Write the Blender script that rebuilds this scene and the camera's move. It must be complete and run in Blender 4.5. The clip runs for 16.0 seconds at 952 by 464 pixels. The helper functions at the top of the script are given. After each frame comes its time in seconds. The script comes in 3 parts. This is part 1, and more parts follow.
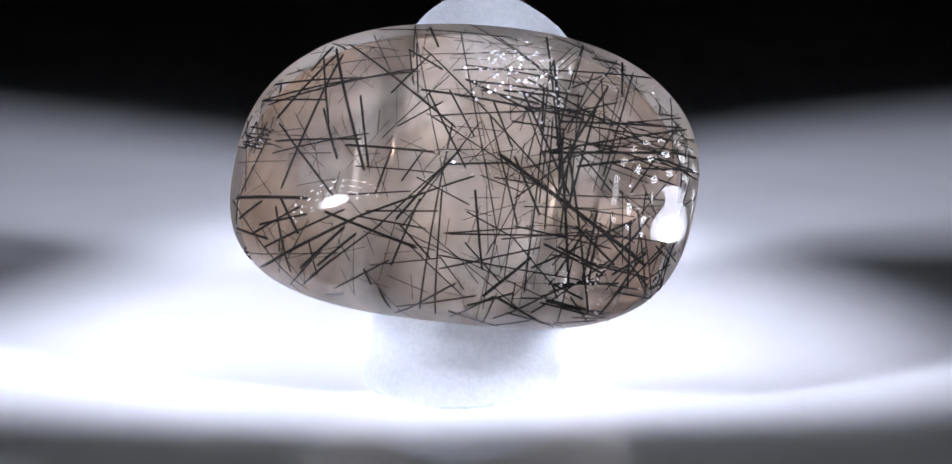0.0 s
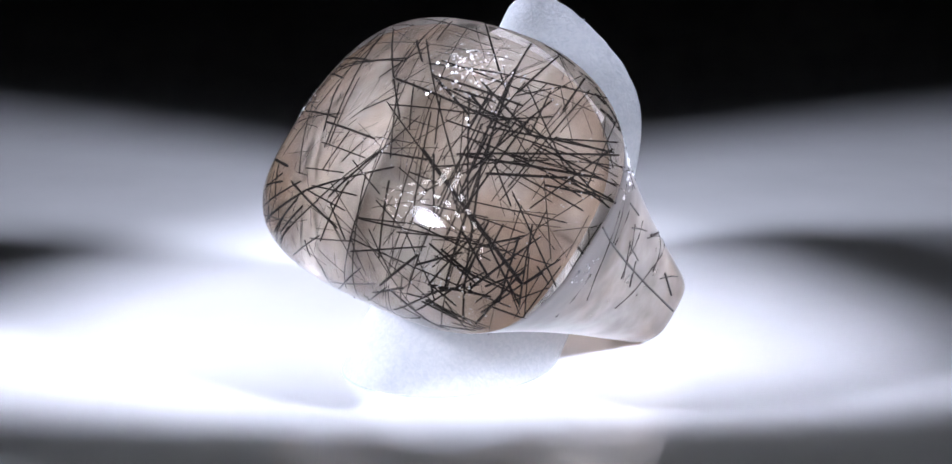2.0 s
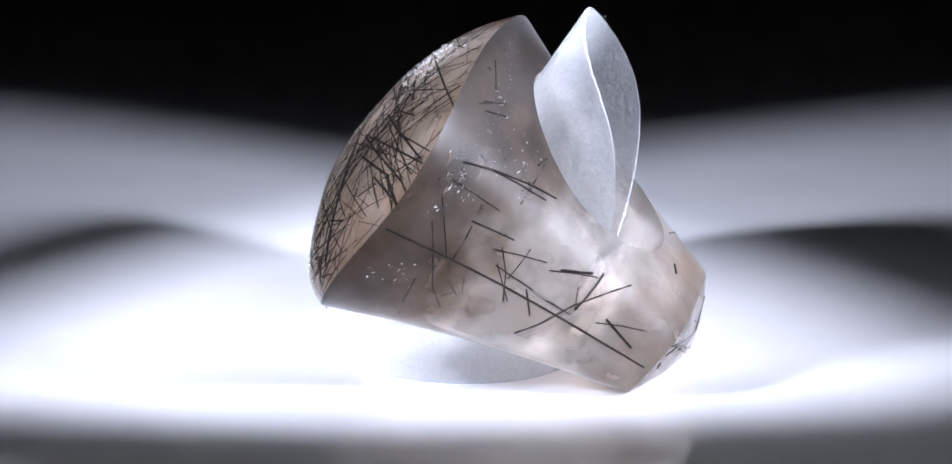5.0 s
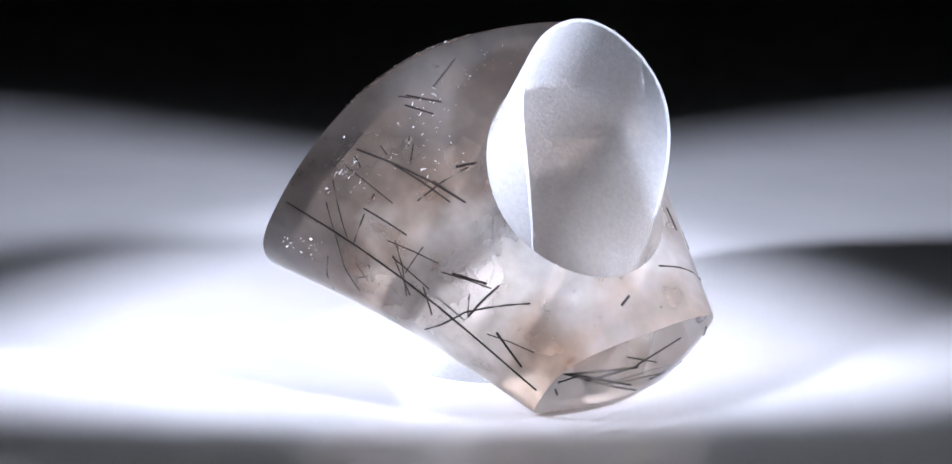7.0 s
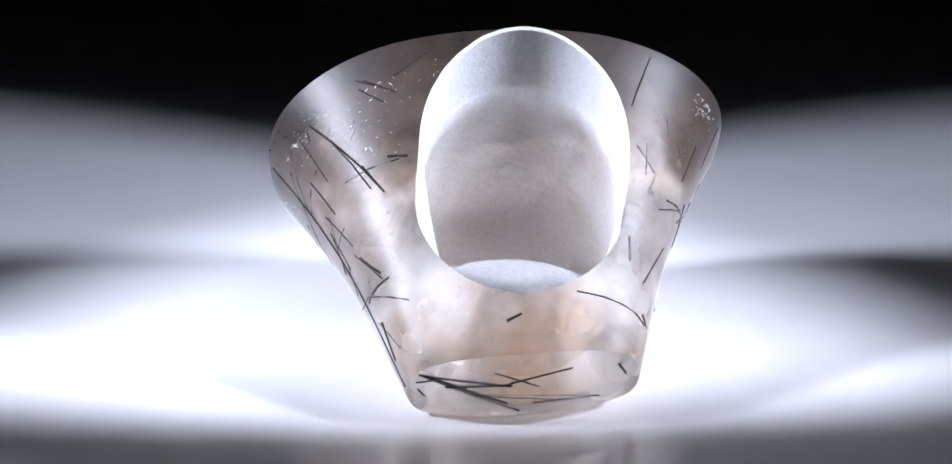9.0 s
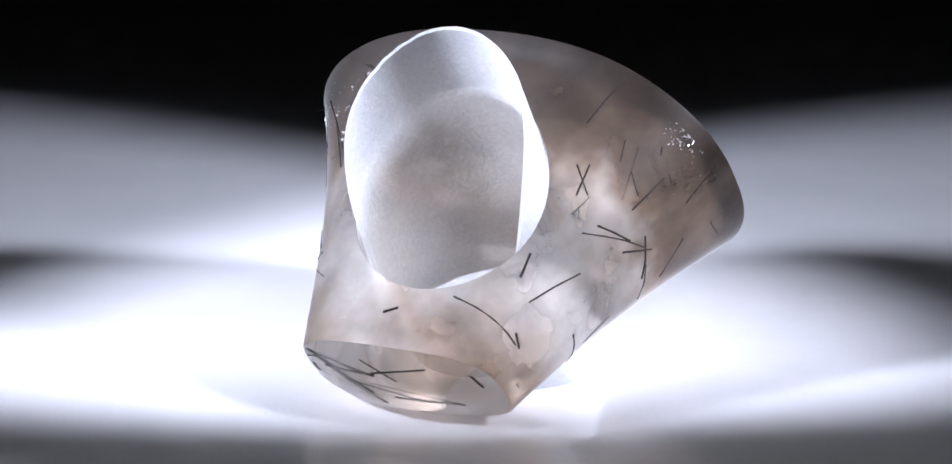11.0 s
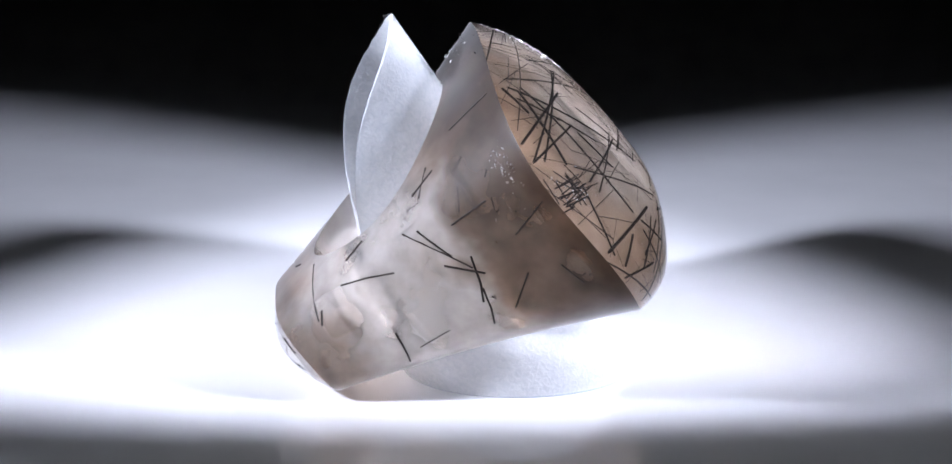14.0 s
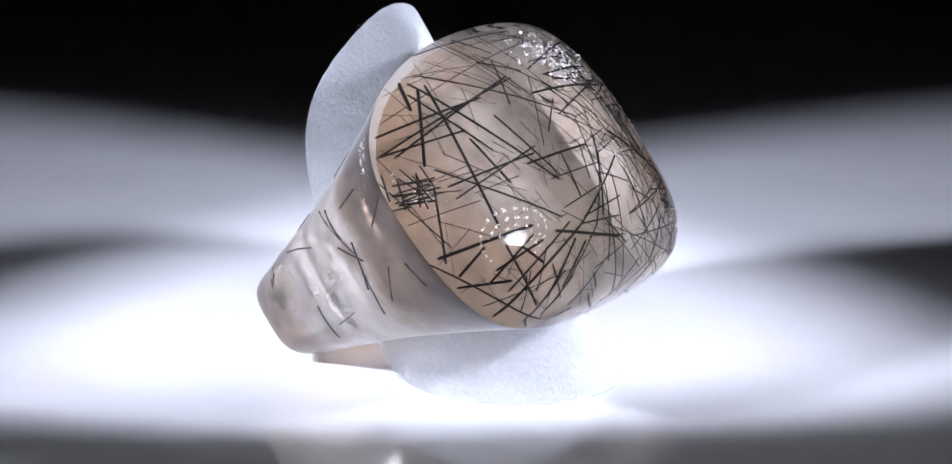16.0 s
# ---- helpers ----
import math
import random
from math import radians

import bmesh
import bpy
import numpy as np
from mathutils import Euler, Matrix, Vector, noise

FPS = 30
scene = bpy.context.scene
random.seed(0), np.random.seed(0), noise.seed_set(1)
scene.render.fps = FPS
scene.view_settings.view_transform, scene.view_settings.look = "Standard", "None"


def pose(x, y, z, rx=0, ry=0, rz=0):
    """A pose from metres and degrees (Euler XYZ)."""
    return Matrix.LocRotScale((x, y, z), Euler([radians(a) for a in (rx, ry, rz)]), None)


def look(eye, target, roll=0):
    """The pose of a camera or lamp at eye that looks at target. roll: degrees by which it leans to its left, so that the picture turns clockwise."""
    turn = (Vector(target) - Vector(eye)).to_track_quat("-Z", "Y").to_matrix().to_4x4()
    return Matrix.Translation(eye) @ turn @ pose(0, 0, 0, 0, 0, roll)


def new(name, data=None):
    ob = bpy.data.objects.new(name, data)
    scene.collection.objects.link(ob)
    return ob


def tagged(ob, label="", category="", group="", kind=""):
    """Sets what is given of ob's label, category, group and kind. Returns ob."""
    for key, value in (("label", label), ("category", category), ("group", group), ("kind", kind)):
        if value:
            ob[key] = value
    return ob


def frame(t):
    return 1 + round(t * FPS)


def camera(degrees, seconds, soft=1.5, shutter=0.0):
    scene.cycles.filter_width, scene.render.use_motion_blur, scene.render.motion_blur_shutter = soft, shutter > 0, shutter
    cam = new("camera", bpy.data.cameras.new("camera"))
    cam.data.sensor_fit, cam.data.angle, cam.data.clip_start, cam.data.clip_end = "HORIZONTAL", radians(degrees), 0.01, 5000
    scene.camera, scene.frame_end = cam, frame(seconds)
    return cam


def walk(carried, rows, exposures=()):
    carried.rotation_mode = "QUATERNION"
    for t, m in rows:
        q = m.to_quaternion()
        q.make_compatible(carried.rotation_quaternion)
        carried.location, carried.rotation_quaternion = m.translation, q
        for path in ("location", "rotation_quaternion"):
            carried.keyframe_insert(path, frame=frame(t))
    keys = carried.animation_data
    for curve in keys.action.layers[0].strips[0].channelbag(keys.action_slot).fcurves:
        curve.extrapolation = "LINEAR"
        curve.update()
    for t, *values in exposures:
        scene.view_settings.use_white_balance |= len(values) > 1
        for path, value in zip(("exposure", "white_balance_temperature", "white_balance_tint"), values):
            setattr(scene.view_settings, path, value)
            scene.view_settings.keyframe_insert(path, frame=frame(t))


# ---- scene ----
from mathutils.bvhtree import BVHTree

MM = 0.001
PX = 0.052 * MM                      # working unit of the plan: 0.052 mm
TURN = 18.046                        # turntable, degrees a second, clockwise from above
GROUND = -222.0                      # table top in working units, below the aim point
PITCH, FOCAL, SIDE = radians(15.958), 3688.43, 18.376

# ---- camera ----
cam = camera(24.0, 16.0)
AIM = Vector((-SIDE, 0, -GROUND)) * PX
EYE = Vector((-SIDE, -FOCAL * math.cos(PITCH), FOCAL * math.sin(PITCH) - GROUND)) * PX
walk(cam, [(0.0, look(EYE, AIM)), (16.0, look(EYE, AIM))])

# ---- world and light ----
world = bpy.data.worlds.new("dark_studio")
scene.world = world
world.use_nodes = True
world.node_tree.nodes["Background"].inputs[0].default_value = (0.6, 0.7, 1.0, 1)
world.node_tree.nodes["Background"].inputs[1].default_value = 0.0004
scene.view_settings.exposure = 0.0


def spot(name, at, to, watts, degrees, blend, radius, colour):
    d = bpy.data.lights.new(name, "SPOT")
    d.energy, d.spot_size, d.spot_blend, d.shadow_soft_size, d.color = watts, radians(degrees), blend, radius, colour
    ob = new(name, d)
    ob.matrix_world = look(at, to)
    return ob


COOL = (0.805, 0.85, 1.05)
LAMPS = [(Vector((0.155, -0.085, 0.112)), Vector((-0.0255, 0.0243, 0.0)), 22.0), (Vector((-0.155, -0.085, 0.112)), Vector((0.0115, 0.0180, 0.0)), 24.0)]
for at, to, cone in LAMPS:
    lens = at + (to - at).normalized() * 0.012
    spot("beam", lens, to, 5.6, cone, 0.17, 0.0115, COOL)
    spot("spill", lens, (0, 0.004, 0), 0.32, 32, 1.0, 0.020, COOL)


# ---- materials ----
def material(name):
    m = bpy.data.materials.new(name)
    m.use_nodes = True
    n = m.node_tree.nodes
    return m, n, m.node_tree.links, n["Principled BSDF"]


def noise_ramp(n, l, scale, lo, hi, a, b, detail=4, coords="Object"):
    tc = n.new("ShaderNodeTexCoord")
    t = n.new("ShaderNodeTexNoise")
    t.inputs["Scale"].default_value, t.inputs["Detail"].default_value = scale, detail
    l.new(tc.outputs[coords], t.inputs["Vector"])
    r = n.new("ShaderNodeValToRGB")
    r.color_ramp.elements[0].position, r.color_ramp.elements[1].position = lo, hi
    r.color_ramp.elements[0].color, r.color_ramp.elements[1].color = (*a, 1), (*b, 1)
    l.new(t.outputs["Fac"], r.inputs[0])
    return t, r


def bump(n, l, height, strength, distance, target):
    b = n.new("ShaderNodeBump")
    b.inputs["Strength"].default_value, b.inputs["Distance"].default_value = strength, distance
    l.new(height, b.inputs["Height"])
    l.new(b.outputs[0], target)
    return b


def acrylic():
    m, n, l, p = material("glossy_white_acrylic")
    t, r = noise_ramp(n, l, 90, 0.3, 0.7, (0.78, 0.78, 0.79), (0.83, 0.83, 0.84))
    l.new(r.outputs[0], p.inputs["Base Color"])
    p.inputs["Roughness"].default_value = 0.03
    p.inputs["IOR"].default_value = 1.72
    p.inputs["Coat Weight"].default_value, p.inputs["Coat Roughness"].default_value, p.inputs["Coat IOR"].default_value = 1.0, 0.02, 1.6
    return m


def black_cloth():
    m, n, l, p = material("black_cloth")
    t, r = noise_ramp(n, l, 400, 0.3, 0.7, (0.004, 0.004, 0.004), (0.008, 0.008, 0.009))
    l.new(r.outputs[0], p.inputs["Base Color"])
    p.inputs["Roughness"].default_value = 0.95
    p.inputs["Specular IOR Level"].default_value = 0.1
    return m


def depth_shade(n, l, ramp, long_axis, side_axis, origin):
    """Darkens the tint under the dome and at the shank's end, ragged at the borders."""
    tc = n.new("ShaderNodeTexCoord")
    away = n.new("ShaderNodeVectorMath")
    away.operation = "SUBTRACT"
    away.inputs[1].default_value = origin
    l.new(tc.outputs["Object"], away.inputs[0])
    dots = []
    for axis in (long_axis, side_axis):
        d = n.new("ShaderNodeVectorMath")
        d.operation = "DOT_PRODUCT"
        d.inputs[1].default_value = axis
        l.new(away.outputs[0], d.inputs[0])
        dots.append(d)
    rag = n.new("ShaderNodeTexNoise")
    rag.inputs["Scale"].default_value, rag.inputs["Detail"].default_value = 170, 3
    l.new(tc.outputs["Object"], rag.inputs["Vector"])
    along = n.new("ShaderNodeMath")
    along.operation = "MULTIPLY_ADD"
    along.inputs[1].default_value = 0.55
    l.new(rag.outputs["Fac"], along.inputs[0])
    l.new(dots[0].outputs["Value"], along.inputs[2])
    # painted shade: the dark surroundings that show through the stone near the dome
    shade_ramp = n.new("ShaderNodeValToRGB")
    el = shade_ramp.color_ramp.elements
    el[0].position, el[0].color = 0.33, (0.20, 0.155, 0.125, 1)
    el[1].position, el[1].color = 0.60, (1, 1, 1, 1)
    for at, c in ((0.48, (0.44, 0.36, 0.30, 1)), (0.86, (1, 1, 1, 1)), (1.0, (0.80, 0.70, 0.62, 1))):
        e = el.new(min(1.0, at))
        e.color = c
    l.new(along.outputs[0], shade_ramp.inputs[0])
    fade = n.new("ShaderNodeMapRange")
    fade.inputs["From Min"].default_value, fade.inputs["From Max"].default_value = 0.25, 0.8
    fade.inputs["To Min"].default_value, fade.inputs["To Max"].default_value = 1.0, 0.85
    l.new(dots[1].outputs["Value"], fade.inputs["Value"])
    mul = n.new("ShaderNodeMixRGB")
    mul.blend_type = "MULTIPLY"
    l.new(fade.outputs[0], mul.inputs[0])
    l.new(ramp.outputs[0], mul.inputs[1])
    l.new(shade_ramp.outputs[0], mul.inputs[2])
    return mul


def quartz(name, rough, frost, cloudy, pale, deep, relief, bend=0.0, straight=0.0, front=0.3, shade_axes=None):
    """Smoky quartz: a clear tinted body, clouded in drifts, under a surface that is polished or satin."""
    m, n, l, p = material(name)
    n.remove(p)
    out = n["Material Output"]
    t, r = noise_ramp(n, l, 120, 0.36, 0.64, deep, pale, 3)
    t.inputs["Distortion"].default_value = 0.6
    if shade_axes:
        r = depth_shade(n, l, r, *shade_axes)
    clear = n.new("ShaderNodeBsdfRefraction" if bend else "ShaderNodeBsdfTransparent")
    if bend:
        clear.inputs["IOR"].default_value, clear.inputs["Roughness"].default_value = bend, rough * 0.45
    if bend:
        through_light = n.new("ShaderNodeBsdfTransparent")
        l.new(r.outputs[0], through_light.inputs[0])
        passing = n.new("ShaderNodeMixShader")
        passing.inputs[0].default_value = straight
        l.new(clear.outputs[0], passing.inputs[1])
        l.new(through_light.outputs[0], passing.inputs[2])
    milky = n.new("ShaderNodeBsdfTranslucent")
    diff = n.new("ShaderNodeBsdfDiffuse")
    for node in (clear, milky, diff):
        l.new(r.outputs[0], node.inputs[0])
    both = n.new("ShaderNodeMixShader")
    both.inputs[0].default_value = front
    l.new(milky.outputs[0], both.inputs[1])
    l.new(diff.outputs[0], both.inputs[2])
    drift, dr = noise_ramp(n, l, 210, 0.3, 0.7, (frost - cloudy,) * 3, (frost + cloudy,) * 3, 4)
    mix = n.new("ShaderNodeMixShader")
    l.new(dr.outputs[0], mix.inputs[0])
    l.new((passing if bend else clear).outputs[0], mix.inputs[1])
    l.new(both.outputs[0], mix.inputs[2])
    gloss = n.new("ShaderNodeBsdfGlossy")
    gloss.inputs["Roughness"].default_value = rough
    fres = n.new("ShaderNodeFresnel")
    fres.inputs[0].default_value = 1.6 if rough < 0.1 else 1.32
    if relief:
        fine, fr = noise_ramp(n, l, 2500, 0.2, 0.8, (0, 0, 0), (1, 1, 1), 3)
        bump(n, l, fr.outputs[0], relief, 0.0001, gloss.inputs["Normal"])
    top = n.new("ShaderNodeMixShader")
    l.new(fres.outputs[0], top.inputs[0])
    l.new(mix.outputs[0], top.inputs[1])
    l.new(gloss.outputs[0], top.inputs[2])
    l.new(top.outputs[0], out.inputs[0])
    return m


def frosted_plastic():
    m, n, l, p = material("frosted_plastic")
    n.remove(p)
    out = n["Material Output"]
    t, r = noise_ramp(n, l, 2200, 0.33, 0.67, (0.80, 0.83, 0.865), (0.92, 0.935, 0.95), 2)
    t.inputs["Distortion"].default_value = 0.8
    tr = n.new("ShaderNodeBsdfTranslucent")
    di = n.new("ShaderNodeBsdfPrincipled")
    di.inputs["Roughness"].default_value = 0.2
    l.new(r.outputs[0], tr.inputs[0])
    l.new(r.outputs[0], di.inputs["Base Color"])
    cl = n.new("ShaderNodeBsdfTransparent")
    a = n.new("ShaderNodeMixShader")
    a.inputs[0].default_value = 0.74
    l.new(di.outputs[0], a.inputs[1])
    l.new(tr.outputs[0], a.inputs[2])
    b = n.new("ShaderNodeMixShader")
    b.inputs[0].default_value = 0.68
    l.new(a.outputs[0], b.inputs[1])
    l.new(cl.outputs[0], b.inputs[2])
    bump(n, l, t.outputs["Fac"], 1.0, 0.0016, di.inputs["Normal"])
    l.new(b.outputs[0], out.inputs[0])
    return m


def edge_strip(name, colour, clear):
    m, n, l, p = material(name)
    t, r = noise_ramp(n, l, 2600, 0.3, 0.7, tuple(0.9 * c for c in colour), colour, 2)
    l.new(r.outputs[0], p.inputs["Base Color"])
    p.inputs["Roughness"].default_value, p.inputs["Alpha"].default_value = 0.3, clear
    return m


def tourmaline():
    m, n, l, p = material("black_tourmaline")
    t, r = noise_ramp(n, l, 3, 0.35, 0.75, (0.006, 0.005, 0.005), (0.03, 0.022, 0.018), 2)
    l.new(r.outputs[0], p.inputs["Base Color"])
    p.inputs["Roughness"].default_value = 0.35
    p.inputs["Specular IOR Level"].default_value = 0.25
    return m


def sparkle():
    m, n, l, p = material("fracture_glint")
    t, r = noise_ramp(n, l, 900, 0.3, 0.7, (0.75, 0.74, 0.72), (0.95, 0.95, 0.96))
    l.new(r.outputs[0], p.inputs["Base Color"])
    p.inputs["Metallic"].default_value, p.inputs["Roughness"].default_value = 0.35, 0.3
    p.inputs["Alpha"].default_value = 0.6
    return m


def enamel():
    m, n, l, p = material("dark_lamp_enamel")
    t, r = noise_ramp(n, l, 300, 0.3, 0.7, (0.03, 0.03, 0.033), (0.05, 0.05, 0.055))
    l.new(r.outputs[0], p.inputs["Base Color"])
    p.inputs["Roughness"].default_value = 0.4
    return m


def glow(name, strength, colour=(0.9, 0.94, 1.0), base=0.6):
    m, n, l, p = material(name)
    p.inputs["Base Color"].default_value = (base, base, base, 1)
    p.inputs["Emission Color"].default_value = (*colour, 1)
    p.inputs["Emission Strength"].default_value = strength
    return m


ACRYLIC, CLOTH = acrylic(), black_cloth()
PALE, DEEP = (1.0, 0.98, 0.955), (0.93, 0.87, 0.81)
POLISHED = quartz("polished_smoky_quartz", 0.012, 0.012, 0.006, (0.985, 0.96, 0.93), (0.94, 0.86, 0.77), 0, 1.54, 0.05)
BORE = quartz("polished_bore", 0.06, 0.34, 0.06, PALE, (0.90, 0.84, 0.78), 0, 1.54, 0.9)
FACET = quartz("polished_end_quartz", 0.05, 0.15, 0.09, PALE, (0.86, 0.77, 0.68), 0, 1.54, 0.3)
MILKY = quartz("milky_scatter", 0.6, 0.46, 0.22, (0.99, 0.95, 0.905), (0.94, 0.85, 0.76), 0, front=0.55)
PLASTIC, NEEDLE, GLINT = frosted_plastic(), tourmaline(), sparkle()
# low edge painted dark: the line that refraction draws along the plastic
DARK_LOW_EDGE, TOP_EDGE = edge_strip("darkened_low_edge", (0.42, 0.47, 0.54), 0.42), edge_strip("white_cut_edge", (0.84, 0.88, 0.92), 0.25)
ENAMEL, DIM_TILE = enamel(), glow("led_tile_dim", 8)
CHIP, TILE, DISH = glow("led_chip", 1.2), glow("led_tile", 16), glow("lit_reflector", 0.006, base=0.03)


# ---- building helpers ----
def part(name, bm, mats, parent=None, label="", smooth=True):
    me = bpy.data.meshes.new(name)
    bm.to_mesh(me)
    bm.free()
    for m in (mats if isinstance(mats, (list, tuple)) else [mats]):
        me.materials.append(m)
    for f in me.polygons:
        f.use_smooth = smooth
    ob = new(name, me)
    ob.parent = parent
    if label:
        tagged(ob, label)
    return ob


def slab(x0, x1, y0, y1, z0, z1):
    bm = bmesh.new()
    bmesh.ops.create_cube(bm, size=1)
    for v in bm.verts:
        v.co = Vector((x0 if v.co.x < 0 else x1, y0 if v.co.y < 0 else y1, z0 if v.co.z < 0 else z1))
    return bm


# ---- setting: a table in a dark studio ----
table = tagged(part("ground", slab(-0.9, 0.9, -0.5, 1.3, -0.012, 0.0), ACRYLIC, smooth=False),
               "glossy white acrylic table top lit by two narrow beams", "table top", kind="structure")
for nm, b in (("wall_back", (-0.95, 0.95, 1.35, 1.37, -0.3, 1.4)), ("wall_front", (-0.95, 0.95, -0.57, -0.55, -0.3, 1.4)),
              ("wall_left", (-0.97, -0.95, -0.57, 1.37, -0.3, 1.4)), ("wall_right", (0.95, 0.97, -0.57, 1.37, -0.3, 1.4)),
              ("ceiling", (-0.97, 0.97, -0.57, 1.37, 1.4, 1.42))):
    tagged(part(nm, slab(*b), CLOTH, smooth=False), "matt black cloth lining of the dark studio", "wall", kind="structure")

# ---- the carved ring: plan in its own axes u (long way), h (finger hole), n (dome) ----
LEAN, YAW, ROLL = 39.41, 10.36, -3.89
CENTRE = Vector((-40.5, -78.4, 118.2 - GROUND))
RING = (Matrix.Translation(CENTRE * PX) @ Matrix.Rotation(radians(-YAW), 4, "Z")
        @ Matrix(((1, 0, 0, 0), (0, math.sin(radians(LEAN)), -math.cos(radians(LEAN)), 0),
                  (0, math.cos(radians(LEAN)), math.sin(radians(LEAN)), 0), (0, 0, 0, 1)))
        @ Matrix.Rotation(radians(ROLL), 4, "Z"))
LONG, SIDE = -(RING.to_3x3() @ Vector((0, 0, 1))), RING.to_3x3() @ Vector((1, 0, 0))
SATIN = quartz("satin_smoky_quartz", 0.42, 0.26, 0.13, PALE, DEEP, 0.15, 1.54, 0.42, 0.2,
               shade_axes=(LONG * (0.75 / (460 * PX)), SIDE * (1 / (385 * PX)), CENTRE * PX))
RIM_A, RIM_B, RIM_K, RIM_K_LOW = 384.9, 247.5, 2.094, 2.68
DOME, DOME_ROUND, APEX, TWIST = 134.0, 0.97, (-23.6, -48.0), 20.0
BELLY, CREST = 48.0, 22.0             # the dome's lower and upper halves stand out fuller
DEPTH, CAP_A, CAP_B, CAP_K, CAP_BULGE, CAP_AT = 470.0, 179.6, 85.5, 3.39, 48.0, (5.1, 29.6)
TAU = 2 * math.pi


def oval(a, half_u, half_h, k):
    c, s = math.cos(a), math.sin(a)
    return half_u * math.copysign(abs(c) ** (2 / k), c), half_h * math.copysign(abs(s) ** (2 / k), s)


def rim(a):
    u, h = oval(a, RIM_A, RIM_B, RIM_K if math.sin(a) > 0 else RIM_K_LOW)
    m = 1 + 0.011 * math.sin(3 * a) - 0.004 * math.cos(3 * a) - 0.021 * math.cos(4 * a) + 0.014 * max(0.0, math.cos(a + 0.6)) ** 4
    return u * m, (h + 0.01 * u) * m


def dome_point(a, r):
    u, h = rim(a)
    q = h / RIM_B
    x, y = (u / RIM_A) ** 2, abs(q) ** 2.4
    fall = x * r ** 2 + y * r ** 2.4 + (1 - x - y) * r ** 4      # flatter across than along
    n = DOME * max(0.0, 1 - fall) ** DOME_ROUND + 0.006 * u * r + (20.4 * q * q + 45.6 * q ** 3) * r ** 3
    n += TWIST * (u / RIM_A) * q * r * r * (1 - r * r)
    full = BELLY * 8 * r ** 6 * (1 - r) * max(0.0, -q) ** 2
    crest = CREST * 4 * r * r * (1 - r) * max(0.0, q) ** 2
    return Vector((u * (r + 0.13 * r * (1 - r) * max(0.0, -q) ** 2) + APEX[0] * (1 - r * r), h * r + APEX[1] * (1 - r * r) - 0.6 * full + 0.6 * crest, n + 0.8 * full + 0.8 * crest))


def cap_point(a, r):
    u, h = oval(a, CAP_A, CAP_B, CAP_K)
    return Vector((u * r + CAP_AT[0], h * r + CAP_AT[1], -DEPTH - CAP_BULGE * (1 - r ** 1.7) + 0.016 * h * r))


def flank_point(a, s):
    """s = 0 at the shank's end, 1 at the dome's rim; the flanks are drawn in a little."""
    p, q = cap_point(a, 1), dome_point(a, 1)
    o = p.lerp(q, s)
    draw = 1 - 0.075 * math.sin(math.pi * s) * abs(math.cos(a))
    return Vector((o.x * draw, o.y - 10 * math.sin(math.pi * s) * math.sin(a), o.z))


def stone_mesh():
    bm = bmesh.new()
    N = 200
    ang = [TAU * i / N - 0.44 * math.sin(2 * TAU * i / N) for i in range(N)]      # closer together at the two long ends
    loops = []
    for r in (0.12, 0.3, 0.5, 0.7, 0.85, 0.95, 0.985):
        loops.append([cap_point(a, r) for a in ang])
    for s in [0.006] + [i / 22 for i in range(1, 22)] + [0.993]:
        loops.append([flank_point(a, s) for a in ang])
    for r in (0.999, 0.992, 0.98, 0.96, 0.93, 0.89, 0.84, 0.78, 0.7, 0.6, 0.5, 0.4, 0.3, 0.2, 0.1):
        loops.append([dome_point(a, r) for a in ang])
    rows = [[bm.verts.new(p * PX) for p in lp] for lp in loops]
    lo, hi = bm.verts.new(cap_point(0, 0) * PX), bm.verts.new(dome_point(0, 0) * PX)
    for j in range(len(rows) - 1):
        for i in range(N):
            f = bm.faces.new((rows[j][i], rows[j][(i + 1) % N], rows[j + 1][(i + 1) % N], rows[j + 1][i]))
            f.material_index = 2 if j < 6 else 1 if j < 30 else 0
    for i in range(N):
        bm.faces.new((lo, rows[0][(i + 1) % N], rows[0][i])).material_index = 2
        bm.faces.new((hi, rows[-1][i], rows[-1][(i + 1) % N]))
    bmesh.ops.recalc_face_normals(bm, faces=bm.faces)
    return bm


def dome_tree():
    bm = stone_mesh()
    bmesh.ops.delete(bm, geom=[f for f in bm.faces if f.material_index != 0], context="FACES")
    tree = BVHTree.FromBMesh(bm)
    bm.free()
    return tree


DOME_TREE = dome_tree()


def dome_at(u, h):
    """The dome's surface over a place of its plan; None outside the rim."""
    hit = DOME_TREE.ray_cast(Vector((u, h, 900)) * PX, Vector((0, 0, -1)))[0]
    return None if hit is None else hit / PX


# finger hole and sleeve share one oval section across u and n, and lean a little off h
HOLE_U, HOLE_N, HOLE_AT, HOLE_TILT = 164.0, 163.0, (-4.8, -218.0), (-0.060, 0.092)


def hole_point(a, h, grow=0.0):
    return Vector((HOLE_AT[0] + (HOLE_U + grow) * math.cos(a) + HOLE_TILT[0] * h, h,
                   HOLE_AT[1] + (HOLE_N + grow) * math.sin(a) + HOLE_TILT[1] * h))


def hole_mesh():
    bm = bmesh.new()
    N = 96
    ends = [[bm.verts.new(hole_point(TAU * i / N, h, 2.0) * PX) for i in range(N)] for h in (-600, 600)]
    for i in range(N):
        f = bm.faces.new((ends[0][i], ends[0][(i + 1) % N], ends[1][(i + 1) % N], ends[1][i]))
        f.smooth = True
    bm.faces.new(ends[0])
    bm.faces.new(ends[1])
    bmesh.ops.recalc_face_normals(bm, faces=bm.faces)
    for f in bm.faces:
        f.material_index = 3
    return bm


